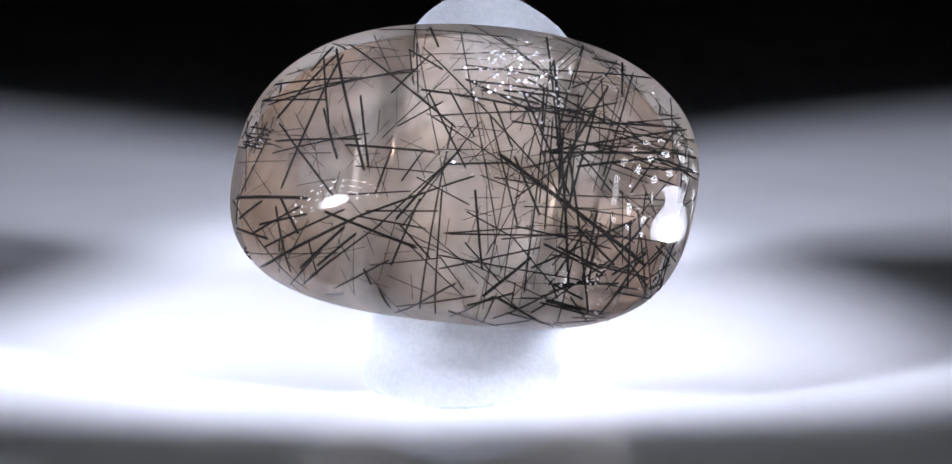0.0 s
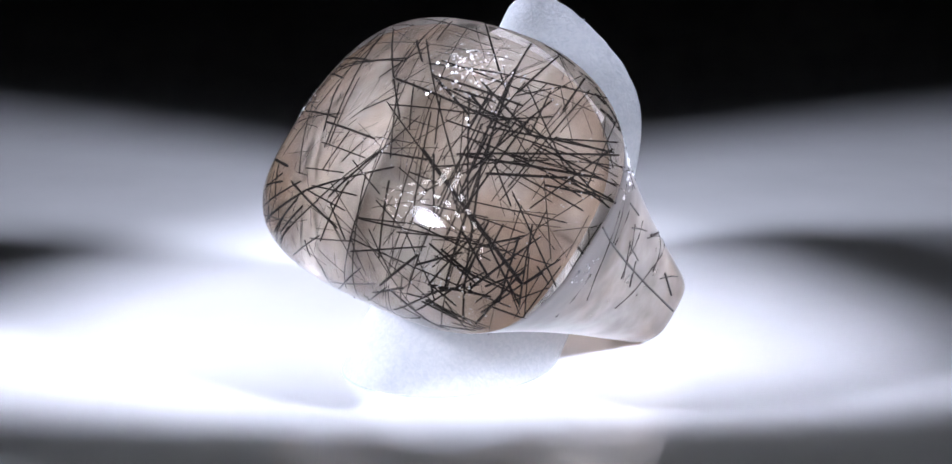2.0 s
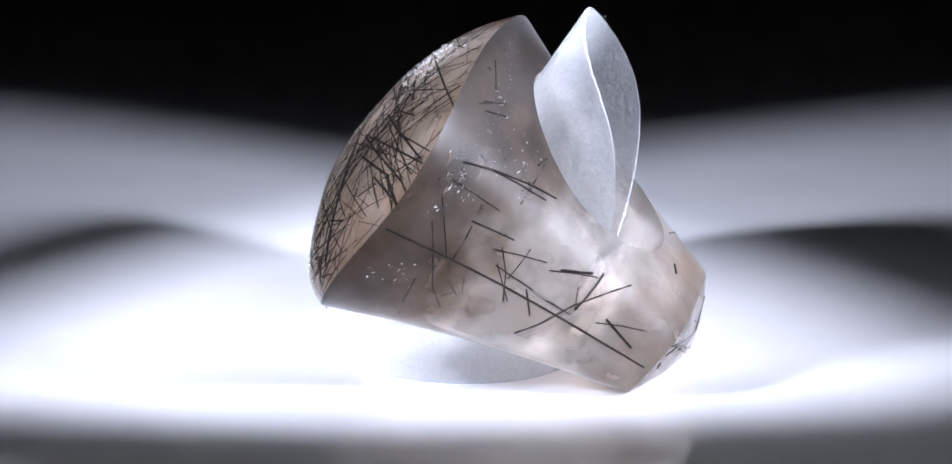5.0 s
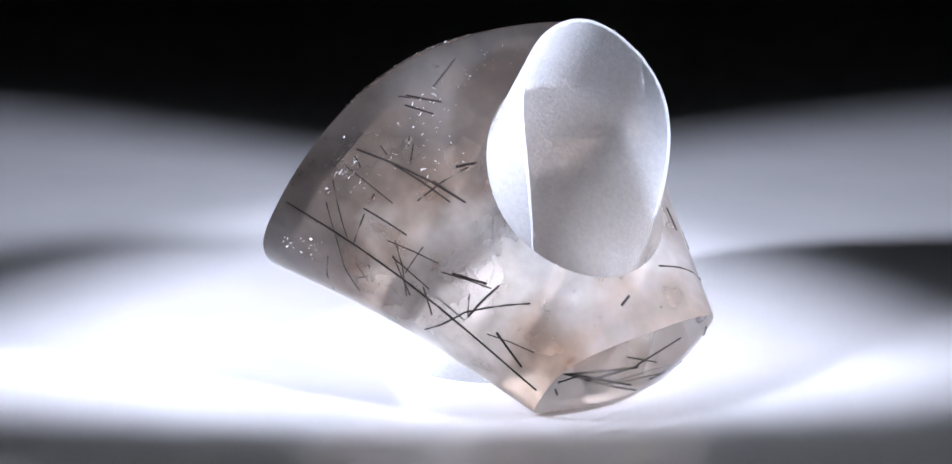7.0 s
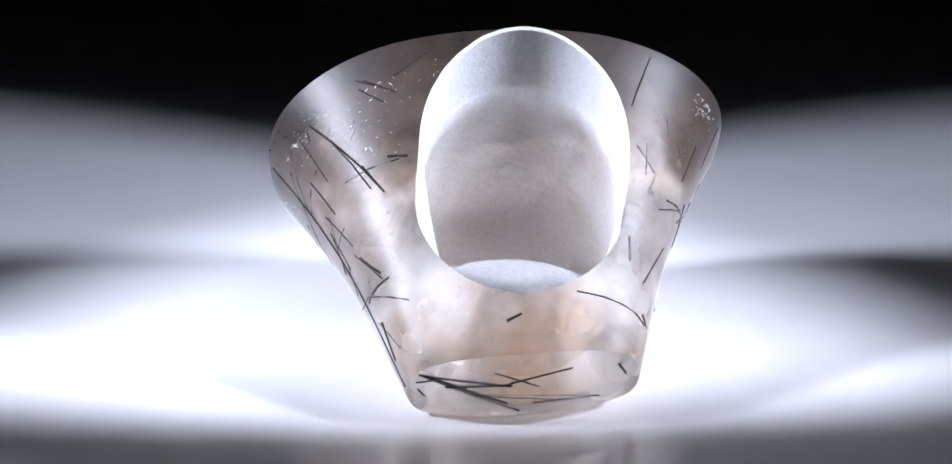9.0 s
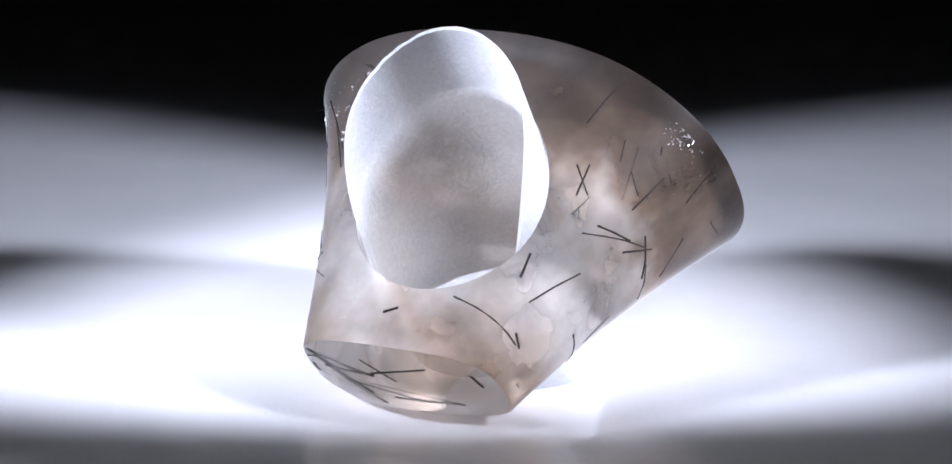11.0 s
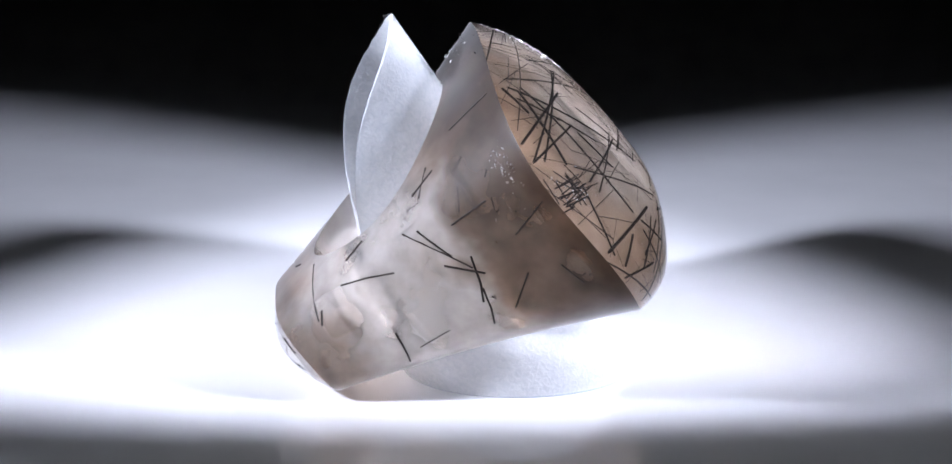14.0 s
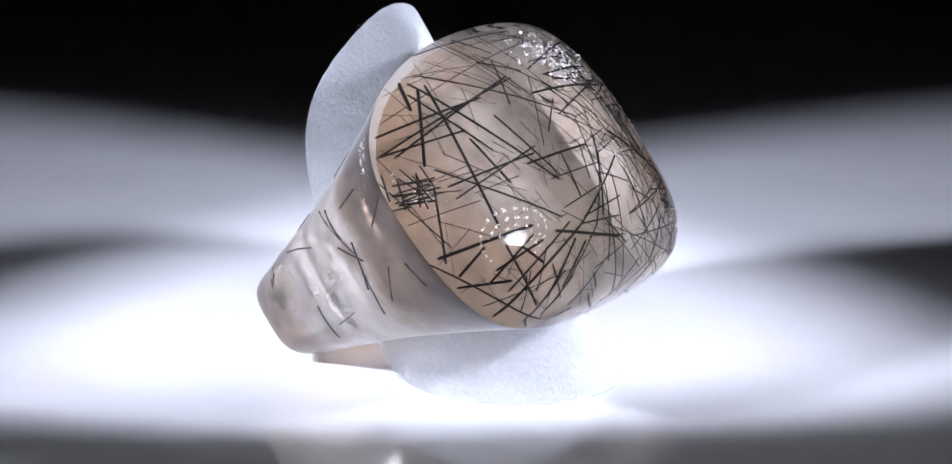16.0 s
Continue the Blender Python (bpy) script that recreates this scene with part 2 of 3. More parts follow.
ring = tagged(new("ring"), "carved smoky quartz ring with black needles, propped up tilted", "ring")


def build_stone():
    mats = [POLISHED, SATIN, POLISHED, BORE]
    ob = part("stone", stone_mesh(), mats)
    cut = part("cutter", hole_mesh(), mats)
    mod = ob.modifiers.new("hole", "BOOLEAN")
    mod.operation, mod.object, mod.solver = "DIFFERENCE", cut, "EXACT"
    bpy.context.view_layer.update()
    dg = bpy.context.evaluated_depsgraph_get()
    whole = bpy.data.meshes.new_from_object(ob.evaluated_get(dg))
    whole.transform(RING)
    made = []
    for i, (nm, mat, label) in enumerate((("dome", POLISHED, "polished clear dome"), ("shank", SATIN, "satin-ground tapering shank round the finger hole"),
                                          ("end_facet", FACET, "polished rounded facet closing the shank"),
                                          ("bore", BORE, "smooth wall of the finger hole"))):
        bm = bmesh.new()
        bm.from_mesh(whole)
        bmesh.ops.delete(bm, geom=[f for f in bm.faces if f.material_index != i], context="FACES")
        for f in bm.faces:
            f.material_index = 0
        made.append(part(nm, bm, mat, ring, label))
        made[-1].data.set_sharp_from_angle(angle=radians(35))
    bpy.data.objects.remove(cut)
    bpy.data.objects.remove(ob)
    return made


dome, shank, end_facet, bore = build_stone()


def scatter_mesh():
    """A thin milky sheet, added to scatter light, that follows the dome some way under it."""
    bm = bmesh.new()
    N = 72
    rows = []
    for r in (0.9, 0.8, 0.68, 0.55, 0.42, 0.3, 0.18, 0.06):
        row = []
        for i in range(N):
            p = dome_point(TAU * i / N, r)
            p.z -= 56 + 9 * noise.noise(p * 0.012)
            row.append(bm.verts.new(RING @ (p * PX)))
        rows.append(row)
    for j in range(len(rows) - 1):
        for i in range(N):
            bm.faces.new((rows[j][i], rows[j][(i + 1) % N], rows[j + 1][(i + 1) % N], rows[j + 1][i]))
    bm.faces.new(rows[-1])
    return bm


def shaded_ends(m, across, origin):
    """Tints a quartz material towards amber at the two ends of one axis."""
    n, l = m.node_tree.nodes, m.node_tree.links
    tc, away, dot = n.new("ShaderNodeTexCoord"), n.new("ShaderNodeVectorMath"), n.new("ShaderNodeVectorMath")
    away.operation, dot.operation = "SUBTRACT", "DOT_PRODUCT"
    away.inputs[1].default_value, dot.inputs[1].default_value = origin, across
    wave = n.new("ShaderNodeTexNoise")
    wave.inputs["Scale"].default_value = 150
    sway = n.new("ShaderNodeMath")
    sway.operation = "MULTIPLY_ADD"
    sway.inputs[1].default_value = 0.5
    # the amber paints in the darkness that refraction shows at the dome's ends
    ramp = n.new("ShaderNodeValToRGB")
    el = ramp.color_ramp.elements
    el[0].position, el[0].color = 0.18, (0.87, 0.75, 0.66, 1)
    el[1].position, el[1].color = 0.42, (1, 1, 1, 1)
    for at, c in ((0.68, (1, 1, 1, 1)), (0.95, (0.66, 0.52, 0.43, 1))):
        el.new(at).color = c
    l.new(tc.outputs["Object"], away.inputs[0])
    l.new(tc.outputs["Object"], wave.inputs["Vector"])
    l.new(away.outputs[0], dot.inputs[0])
    l.new(wave.outputs["Fac"], sway.inputs[0])
    l.new(dot.outputs["Value"], sway.inputs[2])
    l.new(sway.outputs[0], ramp.inputs[0])
    for node in [k for k in n if k.bl_idname in ("ShaderNodeBsdfTransparent", "ShaderNodeBsdfTranslucent", "ShaderNodeBsdfDiffuse")]:
        mul = n.new("ShaderNodeMixRGB")
        mul.blend_type = "MULTIPLY"
        mul.inputs[0].default_value = 1
        l.new(node.inputs[0].links[0].from_socket, mul.inputs[1])
        l.new(ramp.outputs[0], mul.inputs[2])
        l.new(mul.outputs[0], node.inputs[0])


shaded_ends(MILKY, SIDE * (0.5 / (385 * PX)), CENTRE * PX - SIDE * (0.25 / 0.5 * 385 * PX))
# added sheet: stands in for the bright table refracted through the dome
part("scatter_sheet", scatter_mesh(), MILKY, ring, "added milky sheet that brightens the inside of the dome")


# ---- black needles in and on the stone ----
def needle_data():
    bm = bmesh.new()
    for z, w in ((-0.5, 0.36), (-0.47, 0.5), (0.47, 0.47), (0.5, 0.3)):
        for i in range(6):
            bm.verts.new((w * math.cos(TAU * i / 6), w * math.sin(TAU * i / 6), z))
    bm.verts.ensure_lookup_table()
    for k in range(3):
        for i in range(6):
            bm.faces.new([bm.verts[6 * k + i], bm.verts[6 * k + (i + 1) % 6], bm.verts[6 * k + 6 + (i + 1) % 6], bm.verts[6 * k + 6 + i]])
    bm.faces.new([bm.verts[5 - i] for i in range(6)])
    bm.faces.new([bm.verts[18 + i] for i in range(6)])
    me = bpy.data.meshes.new("needle")
    bm.to_mesh(me)
    bm.free()
    me.materials.append(NEEDLE)
    return me


NEEDLE_MESH = needle_data()


def needle_pose(p, q, w):
    """From p to q in the ring's own axes, w wide."""
    a, b = RING @ (p * PX), RING @ (q * PX)
    d = b - a
    return Matrix.Translation((a + b) / 2) @ d.to_track_quat("Z", "X").to_matrix().to_4x4() @ Matrix.Diagonal((w * PX, w * PX, d.length, 1))


def needle(p, q, w):
    ob = new("needle", NEEDLE_MESH)
    ob.parent = ring
    ob.matrix_basis = needle_pose(p, q, w)
    return ob


def under_dome(u, h, depth):
    p = dome_at(u, h)
    return None if p is None else p - Vector((0, 0, depth))


# ends on the dome's plan (u, h, u, h) and width
DOME_NEEDLES_WEST = [(-352, 87, -74, 119, 4), (-335, 75, -80, 124, 4), (-299, -23, -132, 0, 3), (-294, -196, -125, -138, 5), (-253, 158, -205, 18, 4), (-236, 176, -126, -64, 5),
                     (-202, -172, -184, -218, 3), (-196, -218, -83, -145, 3), (-163, 71, -120, -58, 4), (-159, -231, -66, -193, 3), (-148, -106, -44, -94, 2.5), (-143, -58, -14, -60, 2.5),
                     (-126, -137, -13, -146, 3), (-125, -138, 49, -56, 4), (-112, -129, 3, -119, 3), (-105, 165, -38, 125, 4), (-96, 181, -67, 77, 3), (-89, -149, 3, -42, 3),
                     (-88, 13, -24, 63, 3)]
DOME_NEEDLES_MIDDLE = [(-86, 223, -57, 173, 4), (-62, -79, -36, -22, 3), (-57, -243, 72, -223, 3), (-50, 78, 33, -46, 3), (-19, -243, -1, 28, 3), (-18, 86, 37, 8, 3),
                       (2, 110, 120, 67, 4), (3, -81, 5, -245, 3), (13, -197, 163, -145, 3), (23, -149, 279, -99, 3), (28, -245, 100, -220, 3), (46, -114, 120, -139, 2.5),
                       (53, -78, 79, -190, 4), (53, 77, 96, 2, 3), (77, -12, 318, -130, 7), (82, -222, 151, -161, 5), (88, 45, 172, 50, 3), (96, -242, 210, -188, 3),
                       (102, -12, 155, -98, 4)]
DOME_NEEDLES_EAST = [(105, 226, 173, -19, 4), (109, -34, 270, 56, 3), (120, -139, 197, -201, 2.5), (125, 116, 135, 41, 4), (128, 175, 210, -188, 5), (138, 2, 345, 113, 4),
                     (152, 5, 343, 68, 5), (155, -231, 265, -140, 3), (157, 61, 338, 113, 4), (166, 126, 221, 177, 3), (168, 78, 238, 121, 3), (170, -20, 219, 147, 4),
                     (185, -1, 241, -215, 4), (196, -6, 312, 48, 5), (230, 203, 242, 136, 4), (249, -172, 314, -54, 3), (258, -211, 315, -108, 4), (271, -194, 351, -70, 3)]
DOME_NEEDLES_SIDE = [(-231, 160, -308, 43, 6), (-218, 161, -265, -90, 5), (-336, 117, -159, 105, 4.5), (-350, 87, -222, 66, 4), (-355, -88, -214, -109, 6),
                     (-340, -125, -297, -106, 5), (-231, -212, -269, -118, 4), (-214, -208, -143, -152, 5), (-316, 7, -350, -100, 4), (-307, -155, -222, -122, 4),
                     (-244, 182, -268, 131, 6), (-299, -1, -142, -10, 4), (-360, 39, -307, 20, 3), (-365, 23, -308, 3, 3), (-366, 9, -322, -11, 4),
                     (-350, 45, -362, -3, 3), (-325, 40, -345, -9, 3), (-180, -131, -24, -173, 5)]
# ends on the flanks (degrees round the shank, share of its length) and width
FLANK_NEEDLES_A = [(0, 0.98, 0, 0.02, 5), (342, 0.43, 406, 0.22, 4), (356, 0.53, 375, 0.65, 3), (3, 0.5, -4, 0.43, 4), (12, 0.23, 4, 0.1, 6), (18, 0.48, 33, 0.33, 3),
                   (350, 0.8, 325, 0.77, 4), (0, 0.75, 26, 0.78, 4), (39, 0.8, 46, 0.6, 4), (27, 0.9, 28, 0.72, 3), (7, 0.63, -3, 0.52, 3), (6, 0.33, 20, 0.37, 3),
                   (22, 0.57, 3, 0.57, 3), (10, 0.88, -21, 0.67, 3), (34, 0.9, 51, 0.57, 5), (18, 0.78, 21, 0.63, 4), (54, 0.93, 64, 0.85, 3)]
FLANK_NEEDLES_B = [(152, 0.57, 172, 0.62, 5), (174, 0.58, 182, 0.67, 5), (176, 0.67, 192, 0.6, 5), (186, 0.63, 208, 0.58, 5), (202, 0.67, 188, 0.78, 4), (147, 0.25, 163, 0.43, 4),
                   (186, 0.3, 216, 0.27, 5), (136, 0.6, 134, 0.7, 4), (160, 0.68, 160, 0.82, 4), (134, 0.3, 132, 0.38, 5), (153, 0.15, 165, 0.12, 5), (204, 0.33, 200, 0.45, 3),
                   (190, 0.88, 201, 0.9, 4), (171, 0.97, 177, 0.83, 4)]
FLANK_NEEDLES_C = [(36, 0.67, 60, 0.65, 4), (64, 0.9, 74, 0.95, 4), (12, 0.67, 21, 0.5, 3), (20, 0.9, 0, 0.77, 3), (22, 0.45, 33, 0.35, 6), (6, 0.33, 38, 0.32, 5),
                   (56, 0.92, 64, 0.85, 4), (54, 0.9, 60, 0.83, 4), (46, 0.68, 51, 0.57, 4), (130, 0.68, 140, 0.62, 4), (126, 0.8, 129, 0.97, 4), (6, 0.25, 22, 0.1, 3),
                   (106, 0.18, 160, 0.12, 4), (148, 0.52, 180, 0.65, 4), (56, 0.67, 63, 0.65, 6), (88, 0.1, 90, 0.12, 6), (6, 0.63, 4, 0.48, 3)]
# ends on the end facet's plan
FACET_NEEDLES = [(168, 80, 29, 74, 5), (163, 80, 17, 27, 5), (129, 67, 28, 76, 5), (89, 59, -110, 17, 4), (-3, 45, -105, 22, 4), (33, 78, -66, 92, 4),
                 (54, 94, -13, 71, 3), (-138, 80, -150, 52, 5), (170, 46, 160, 31, 4), (172, 62, 146, 76, 4), (157, 82, 36, 46, 5)]


def facet_at(u, h):
    x, y = (u - CAP_AT[0]) / CAP_A, (h - CAP_AT[1]) / CAP_B
    r2 = min(1.0, (abs(x) ** CAP_K + abs(y) ** CAP_K) ** (1.7 / CAP_K))
    return Vector((u, h, -DEPTH - CAP_BULGE * (1 - r2) + 0.016 * (h - CAP_AT[1])))


def reach(u, h, du, dh, depth):
    """The end of a needle that runs from (u, h) by (du, dh), cut short at the rim."""
    for k in (1, 0.85, 0.7, 0.55, 0.4, 0.25, 0.1):
        p = dome_at(u + du * k, h + dh * k)
        if p:
            return p - Vector((0, 0, min(depth, 3 + 30 * (1 - k) + depth * k)))
    return None


def place_needles():
    rnd = random.Random(7)
    for u1, h1, u2, h2, w in DOME_NEEDLES_WEST + DOME_NEEDLES_MIDDLE + DOME_NEEDLES_EAST + DOME_NEEDLES_SIDE:
        p, q = under_dome(u1, h1, 2 + w), under_dome(u2, h2, 2 + w)
        if p and q:
            needle(p, q, w)
    for a1, s1, a2, s2, w in FLANK_NEEDLES_A + FLANK_NEEDLES_B + FLANK_NEEDLES_C:
        steps = 1 + int(max(abs(a1 - a2) / 15, abs(s1 - s2) / 0.14))          # long ones follow the round flank
        sunk = rnd.choice((1.0, 1.0, 0.999))
        for i in range(steps):
            p = flank_point(radians(a1 + (a2 - a1) * i / steps), s1 + (s2 - s1) * i / steps)
            q = flank_point(radians(a1 + (a2 - a1) * (i + 1) / steps), s1 + (s2 - s1) * (i + 1) / steps)
            needle(p * sunk, q * sunk, w * 0.8)
    for _ in range(46):                              # short needles in the darkened part of the flanks
        a, share = rnd.choice((rnd.uniform(-15, 55), rnd.uniform(132, 205))), rnd.uniform(0.45, 0.92)
        p = flank_point(radians(a), share)
        q = flank_point(radians(a + rnd.gauss(0, 5)), min(0.97, max(0.3, share + rnd.gauss(0, 0.07))))
        needle(p * 0.994, q * 0.994, rnd.choice((1.6, 2.0, 2.6, 3.2)))
    for u1, h1, u2, h2, w in FACET_NEEDLES:
        needle(facet_at(u1, h1), facet_at(u2, h2), w * 0.8)
    # the felt of needles that fills the dome, in a few leading directions
    lead = (8, 12, 170, 35, 62, 80, 97, 118, 140, 150)
    made = 0
    while made < 62:
        u, h = rnd.uniform(-380, 380), rnd.uniform(-240, 240)
        if rnd.random() > 0.55 + 0.45 * (u > 60):
            continue
        a = radians(rnd.choice(lead) + rnd.gauss(0, 9))
        half = min(220, 22 + rnd.expovariate(1 / 78))
        depth = 2.5 + min(16, rnd.expovariate(1 / 5))
        tilt = rnd.uniform(-1, 5)
        p = reach(u, h, -half * math.cos(a), -half * math.sin(a), depth)
        q = reach(u, h, half * math.cos(a), half * math.sin(a), depth + tilt)
        if p and q and (p - q).length > 16:
            needle(p, q, rnd.choice((1.8, 2.2, 2.6, 3.0, 3.6, 4.6)))
            made += 1
    for count, cu, ch, su, sh, lean, spread, length in ((24, 300, 55, 45, 45, 8, 9, 62), (30, 250, -120, 55, 50, 60, 38, 55), (16, 180, 60, 20, 90, 92, 8, 75), (22, 170, 60, 110, 85, 80, 55, 80)):
        for _ in range(count):                       # thick nests: a sheaf at one end, a tangle below it, an upright bundle, a loose net
            u, h, a, half = rnd.gauss(cu, su), rnd.gauss(ch, sh), radians(rnd.gauss(lean, spread)), length * rnd.uniform(0.4, 1.3)
            p, q = reach(u, h, -half * math.cos(a), -half * math.sin(a), 5), reach(u, h, half * math.cos(a), half * math.sin(a), 7)
            if p and q and (p - q).length > 16:
                needle(p, q, rnd.choice((1.8, 2.4, 3.0, 3.8)))
    heart = Vector((0, -60, -120))
    for _ in range(46):                              # needles in the dome's steep lower side
        a, r = radians(rnd.choice((rnd.uniform(200, 345), rnd.uniform(285, 350)))), rnd.uniform(0.72, 0.97)
        p = dome_point(a, r)
        q = dome_point(a + rnd.choice((-1, 1)) * rnd.uniform(0.03, 0.22), min(0.985, max(0.5, r + rnd.uniform(-0.3, 0.3))))
        needle(p.lerp(heart, 0.014), q.lerp(heart, 0.014), rnd.choice((2.2, 2.8, 3.4, 4.2)))
    for _ in range(16):                              # a matted patch near the rim
        u, h, a = rnd.gauss(-338, 16), rnd.gauss(22, 13), radians(rnd.choice((-12, -18, 80, 100)) + rnd.gauss(0, 8))
        p, q = reach(u, h, -22 * math.cos(a), -22 * math.sin(a), 4), reach(u, h, 22 * math.cos(a), 22 * math.sin(a), 4)
        if p and q:
            needle(p, q, 2.6)


place_needles()


def hair_mesh():
    """The finest needles, too many to tell apart."""
    rnd = random.Random(21)
    bm = bmesh.new()
    lead = (8, 170, 35, 62, 85, 97, 118, 140)
    made = 0
    while made < 220:
        u, h = rnd.uniform(-380, 380), rnd.uniform(-240, 240)
        a, half, depth = radians(rnd.choice(lead) + rnd.gauss(0, 14)), rnd.uniform(8, 60), 2 + rnd.expovariate(1 / 9)
        p = under_dome(u - half * math.cos(a), h - half * math.sin(a), depth)
        q = under_dome(u + half * math.cos(a), h + half * math.sin(a), depth + rnd.uniform(0, 12))
        if not (p and q):
            continue
        made += 1
        m = needle_pose(p, q, rnd.uniform(0.9, 1.7))
        ends = [[bm.verts.new(m @ Vector((0.5 * math.cos(TAU * i / 3), 0.5 * math.sin(TAU * i / 3), z))) for i in range(3)] for z in (-0.5, 0.5)]
        for i in range(3):
            bm.faces.new((ends[0][i], ends[0][(i + 1) % 3], ends[1][(i + 1) % 3], ends[1][i]))
    return bm


tagged(part("fine_needles", hair_mesh(), NEEDLE, ring, "hair-thin dark needles through the dome"), kind="stuff")


# ---- healed fractures that glint in the stone ----
def fracture_mesh(seed, centre, spread, count, size, where):
    rnd = random.Random(seed)
    bm = bmesh.new()
    for _ in range(count):
        x, y = centre[0] + rnd.gauss(0, spread[0]), centre[1] + rnd.gauss(0, spread[1])
        p = where(x, y, rnd)
        if p is None:
            continue
        d = rnd.uniform(0.4, 1) * size
        e = Euler((rnd.gauss(0, 0.55), rnd.gauss(0, 0.55), rnd.uniform(0, 6))).to_matrix()
        ring_pts = [p + e @ Vector((d * rnd.uniform(0.4, 1) * math.cos(k), d * rnd.uniform(0.3, 0.8) * math.sin(k), d * 0.1 * rnd.random())) for k in (0, 1.3, 2.6, 3.9, 5.1)]
        bm.faces.new([bm.verts.new(RING @ (v * PX)) for v in ring_pts])
    return bm


def in_dome(x, y, rnd):
    return under_dome(x, y, -0.2)


def in_flank(x, y, rnd):
    return flank_point(radians(x), min(0.95, max(0.05, y))) * 0.998


for seed, (c, sp, k, size, where) in enumerate((
        ((55, 140), (36, 30), 150, 3.2, in_dome), ((66, 138), (40, 32), 130, 5.0, in_dome), ((150, 150), (60, 26), 40, 4, in_dome), ((20, -35), (25, 20), 30, 3, in_dome), ((225, -185), (40, 22), 90, 3.5, in_dome),
        ((-340, 20), (16, 20), 30, 3, in_dome), ((300, 40), (30, 60), 60, 3, in_dome), ((-120, 60), (90, 80), 60, 2, in_dome),
        ((72, 0.16), (5, 0.05), 26, 4, in_flank), ((35, 0.85), (12, 0.07), 20, 4.5, in_flank),
        ((160, 0.9), (10, 0.05), 16, 5, in_flank), ((26, 0.88), (4, 0.03), 40, 6, in_flank), ((351, 0.85), (4, 0.03), 26, 5, in_flank),
        ((56, 0.84), (8, 0.05), 40, 5, in_flank), ((154, 0.93), (4, 0.02), 60, 6, in_flank), ((60, 0.68), (2, 0.02), 6, 4, in_flank), ((80, 0.9), (7, 0.03), 30, 4, in_flank), ((15, 0.9), (1.6, 0.012), 9, 7, in_flank), ((25, 0.88), (1.6, 0.02), 9, 7, in_flank),
        ((-14, 0.93), (1.5, 0.015), 9, 7, in_flank), ((60, 0.86), (3, 0.02), 12, 8, in_flank), ((48, 0.72), (2, 0.02), 9, 8, in_flank), ((38, 0.82), (4, 0.04), 16, 5, in_flank))):
    part("fracture", fracture_mesh(40 + seed, c, sp, k, size, where), GLINT, ring, smooth=False)


# ---- the frosted sleeve in the finger hole ----
def sleeve_mesh():
    bm = bmesh.new()
    N, M = 140, 16
    up = (RING.to_3x3() @ Vector((HOLE_TILT[0], 1, HOLE_TILT[1])))
    shells = []
    for thick in (0.0, -7.0):
        cols = []
        for i in range(N):
            a = TAU * i / N
            base = hole_point(a, 0, thick - 1.0)
            low = -(RING @ (base * PX)).z / up.z / PX + 0.5          # cut level with the table
            high = (179.2 + 216.9 * math.sin(a) + 9.2 * math.cos(a) - 3.4 * math.sin(2 * a) + 68.3 * math.cos(2 * a)
                    - 18.8 * math.sin(3 * a) + 1.5 * noise.noise(Vector((9 * math.cos(a), 9 * math.sin(a), 3))))
            cols.append([bm.verts.new(RING @ (hole_point(a, low + (high - low) * j / M if j else low, thick - 1.0) * PX)) for j in [0, 0.10] + list(range(1, M + 1))])
        shells.append(cols)
    out, inn = shells
    for i in range(N):
        k = (i + 1) % N
        for j in range(M + 1):
            # only the lowest outer strip takes the painted dark line
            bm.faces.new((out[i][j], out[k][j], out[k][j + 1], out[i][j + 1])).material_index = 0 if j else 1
            bm.faces.new((inn[k][j], inn[i][j], inn[i][j + 1], inn[k][j + 1]))
        bm.faces.new((out[i][-1], out[k][-1], inn[k][-1], inn[i][-1])).material_index = 2
        bm.faces.new((out[k][0], out[i][0], inn[i][0], inn[k][0]))
    bmesh.ops.recalc_face_normals(bm, faces=bm.faces)
    return bm


sleeve = tagged(new("sleeve"), "frosted translucent plastic sleeve propping the ring on the table", "plastic sleeve")
wall = part("wall", sleeve_mesh(), [PLASTIC, DARK_LOW_EDGE, TOP_EDGE], sleeve, "thin frosted wall cut on a slant")
wall.data.set_sharp_from_angle(angle=radians(40))


def burr_mesh(a, h, size):
    """A curl of plastic left on the cut edge."""
    bm = bmesh.new()
    base = hole_point(a, h, -4)
    last = None
    for i in range(9):
        k = i / 8
        c = base + Vector((size * 0.7 * math.sin(4 * k), size * k, size * 0.6 * (math.cos(4 * k) - 1)))
        w = 0.9 * (1 - 0.6 * k)
        cur = [bm.verts.new(RING @ ((c + Vector((w * math.cos(TAU * j / 5), w * 0.5, w * math.sin(TAU * j / 5)))) * PX)) for j in range(5)]
        if last:
            for j in range(5):
                bm.faces.new((last[j], last[(j + 1) % 5], cur[(j + 1) % 5], cur[j]))
        last = cur
    return bm


def rim_height(a):
    return (179.2 + 216.9 * math.sin(a) + 9.2 * math.cos(a) - 3.4 * math.sin(2 * a) + 68.3 * math.cos(2 * a) - 18.8 * math.sin(3 * a))


for deg, size in ((84, 8), (60, 5), (120, 6), (100, 4)):
    part("burr", burr_mesh(radians(deg), rim_height(radians(deg)) - 1, size), PLASTIC, wall)


# ---- lamps and added light flags beside the table ----
def disc_mesh(radius, depth, segs=40):
    bm = bmesh.new()
    bmesh.ops.create_cone(bm, cap_ends=True, segments=segs, radius1=radius, radius2=radius, depth=depth)
    bmesh.ops.bevel(bm, geom=[e for e in bm.edges if abs(e.verts[0].co.z - e.verts[1].co.z) < 1e-6], offset=depth * 0.2, segments=2, affect="EDGES")
    return bm


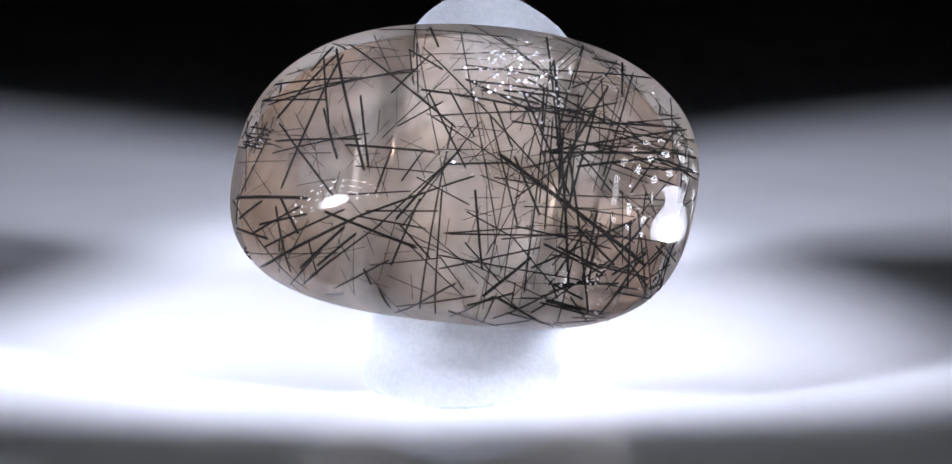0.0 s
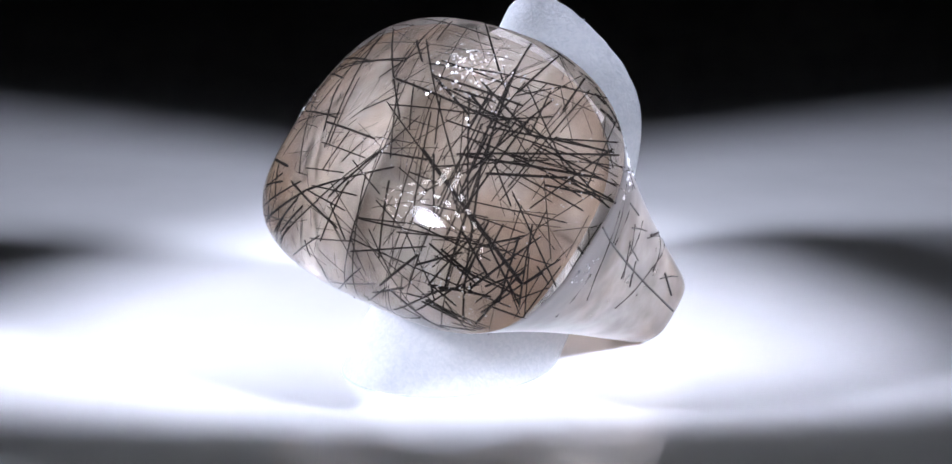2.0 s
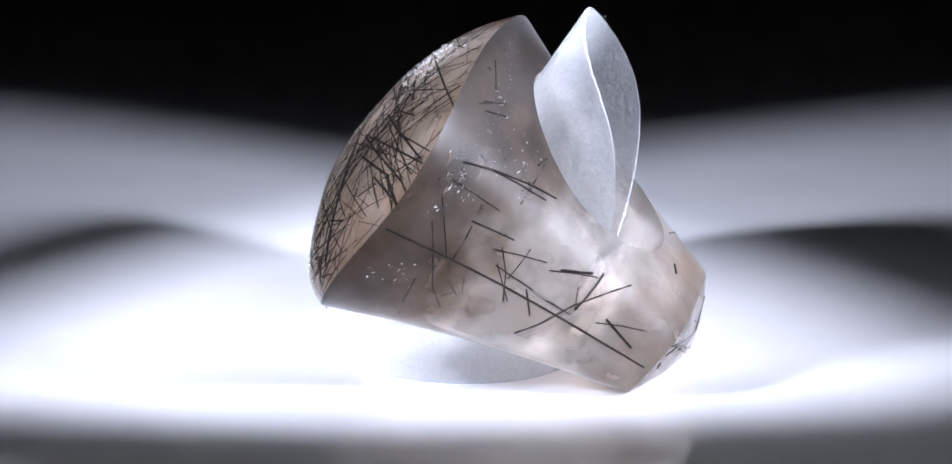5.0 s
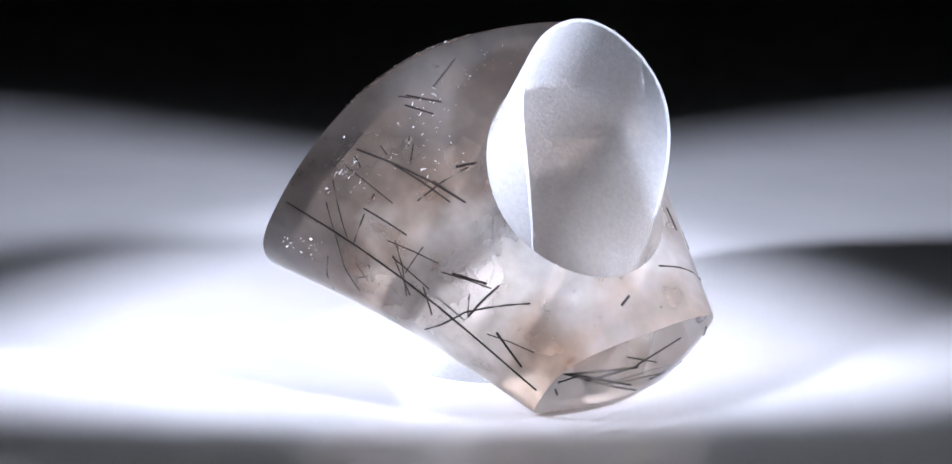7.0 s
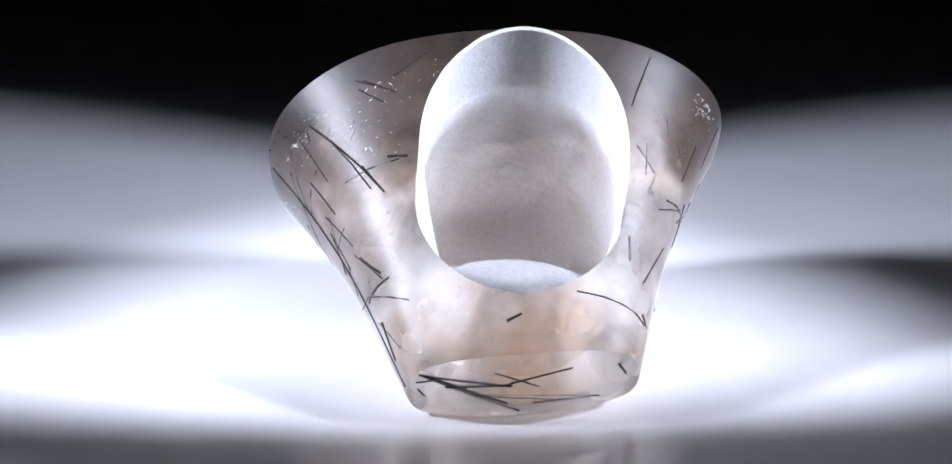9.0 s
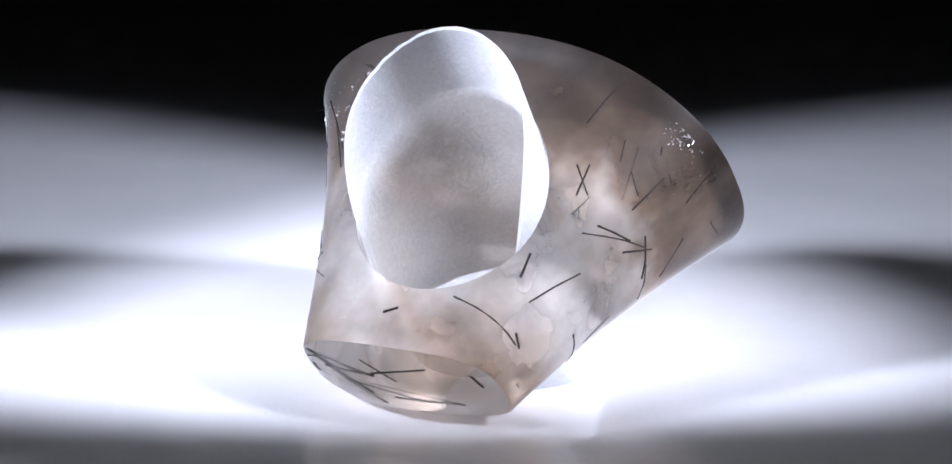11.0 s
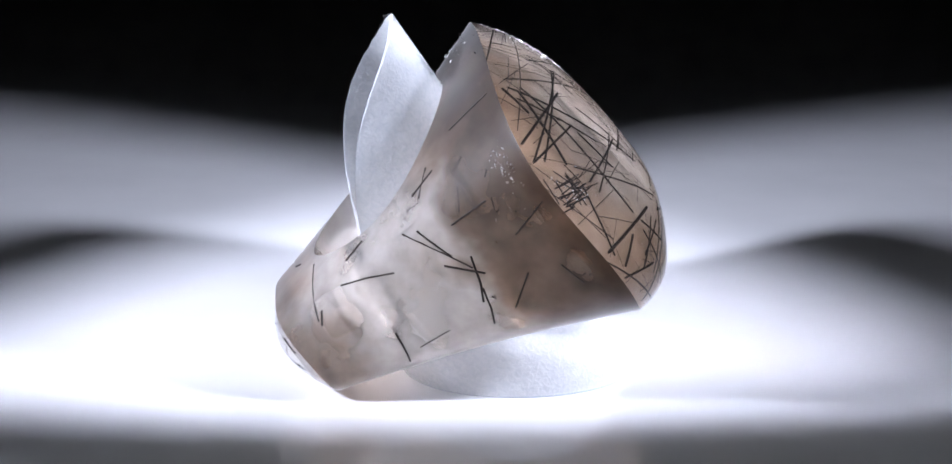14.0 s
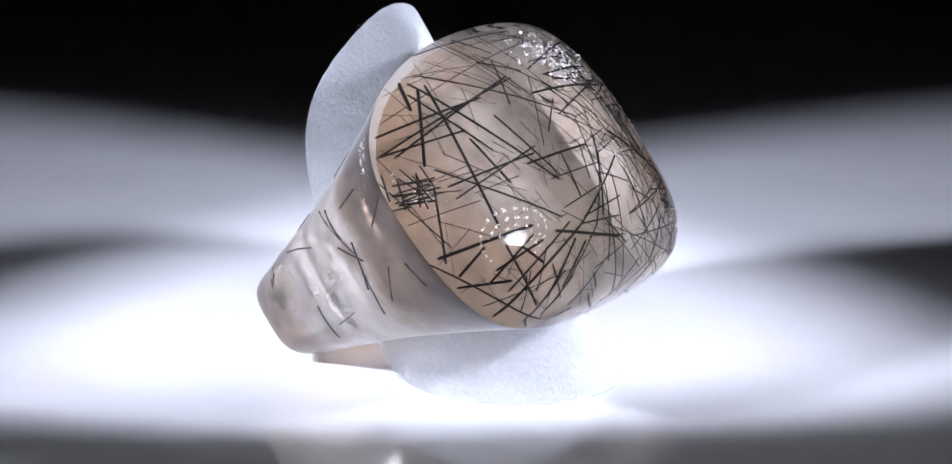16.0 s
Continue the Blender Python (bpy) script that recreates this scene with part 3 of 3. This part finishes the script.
def bowl_mesh(radius, depth):
    bm = bmesh.new()
    rows = [[bm.verts.new((radius * r * math.cos(TAU * i / 40), radius * r * math.sin(TAU * i / 40), -depth * r * r)) for i in range(40)] for r in (0.15, 0.4, 0.6, 0.8, 1)]
    for j in range(4):
        for i in range(40):
            bm.faces.new((rows[j][i], rows[j][(i + 1) % 40], rows[j + 1][(i + 1) % 40], rows[j + 1][i]))
    bm.faces.new(rows[0])
    return bm


def louvre_cell(bm, a, radius, half_x, half_y, deep=0.020):
    """Four thin walls round one tile, so that it shines forward only."""
    m = Matrix.Rotation(a, 4, "Z") @ Matrix.Translation((radius, 0, -0.004))
    ring_v = [[bm.verts.new(m @ Vector((x * half_x + radius * z / 0.195, y * half_y, z))) for x, y in ((-1, -1), (1, -1), (1, 1), (-1, 1))] for z in (0, -deep)]
    for i in range(4):
        bm.faces.new((ring_v[0][i], ring_v[0][(i + 1) % 4], ring_v[1][(i + 1) % 4], ring_v[1][i]))


def led_lamp(at, to):
    m = look(at, to)
    lamp = tagged(new("led_lamp"), "round black studio lamp with a lit ring of square light tiles", "lamp", "studio lamps")
    lamp.matrix_world = m
    housing = part("housing", disc_mesh(0.088, 0.020), ENAMEL, lamp)
    housing.matrix_basis = Matrix.Translation((0, 0, 0.016))
    bowl = part("reflector", bowl_mesh(0.084, 0.010), DISH, lamp, "dark satin reflector bowl")
    bowl.matrix_basis = Matrix.Translation((0, 0, 0.005))
    chip = part("led_chip", disc_mesh(0.018, 0.002, 24), CHIP, lamp, "bright white light chip")
    chip.matrix_basis = Matrix.Translation((0, 0, 0.002))
    # unseen grid, added so that the tiles don't flood the far table
    louvre = bmesh.new()
    for radius, count, sx, mat in ((0.030, 12, 0.0040, TILE), (0.044, 18, 0.0042, TILE), (0.058, 24, 0.0040, DIM_TILE)):
        tile = part("light_tile", slab(-0.5, 0.5, -0.5, 0.5, -0.5, 0.5), mat, lamp, smooth=False)
        for i in range(count):
            a = TAU * i / count
            ob = tile
            if i:
                ob = new("light_tile", tile.data)
                ob.parent = lamp
            ob.matrix_basis = Matrix.Translation((radius * math.cos(a), radius * math.sin(a), -0.005)) @ Matrix.Rotation(a, 4, "Z") @ Matrix.Diagonal((sx, sx * 1.7, 0.002, 1))
            louvre_cell(louvre, a, radius, sx * 0.72, sx * 1.05)
    part("louvre", louvre, CLOTH, lamp, "black grid added to keep the tiles' light off the table", smooth=False)
    stem = disc_mesh(0.006, at.z, 20)
    back = (Vector(at) - Vector(to)).normalized() * 0.03
    ob = part("stand", stem, ENAMEL, lamp)
    ob.matrix_basis = m.inverted() @ Matrix.Translation((at.x + back.x, at.y + back.y, at.z / 2))
    foot = part("foot", disc_mesh(0.03, 0.006), ENAMEL, lamp)
    foot.matrix_basis = m.inverted() @ Matrix.Translation((at.x + back.x, at.y + back.y, 0.003))
    return lamp


for at, to, cone in LAMPS:
    led_lamp(at, Vector((0.0, -0.018, 0.020)))


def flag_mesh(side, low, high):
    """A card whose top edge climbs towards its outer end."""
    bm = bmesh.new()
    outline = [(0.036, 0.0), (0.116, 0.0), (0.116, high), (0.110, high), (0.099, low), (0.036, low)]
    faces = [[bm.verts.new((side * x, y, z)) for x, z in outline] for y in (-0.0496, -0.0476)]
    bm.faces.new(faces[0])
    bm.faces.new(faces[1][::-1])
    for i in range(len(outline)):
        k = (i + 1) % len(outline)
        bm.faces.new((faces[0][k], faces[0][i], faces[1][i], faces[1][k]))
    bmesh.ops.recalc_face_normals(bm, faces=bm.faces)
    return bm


# unseen cards, added to end the pool of light towards the table's front
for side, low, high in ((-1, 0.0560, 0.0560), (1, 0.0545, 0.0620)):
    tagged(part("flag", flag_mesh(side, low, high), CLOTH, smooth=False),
           "black card added out of view to cut a lamp's beam", "light flag", "light flags")


# ---- motion ----
def motions():
    rows = [(t, pose(0, 0, 0, 0, 0, -TURN * t)) for t in range(0, 17)]
    walk(ring, rows)
    walk(sleeve, rows)


motions()
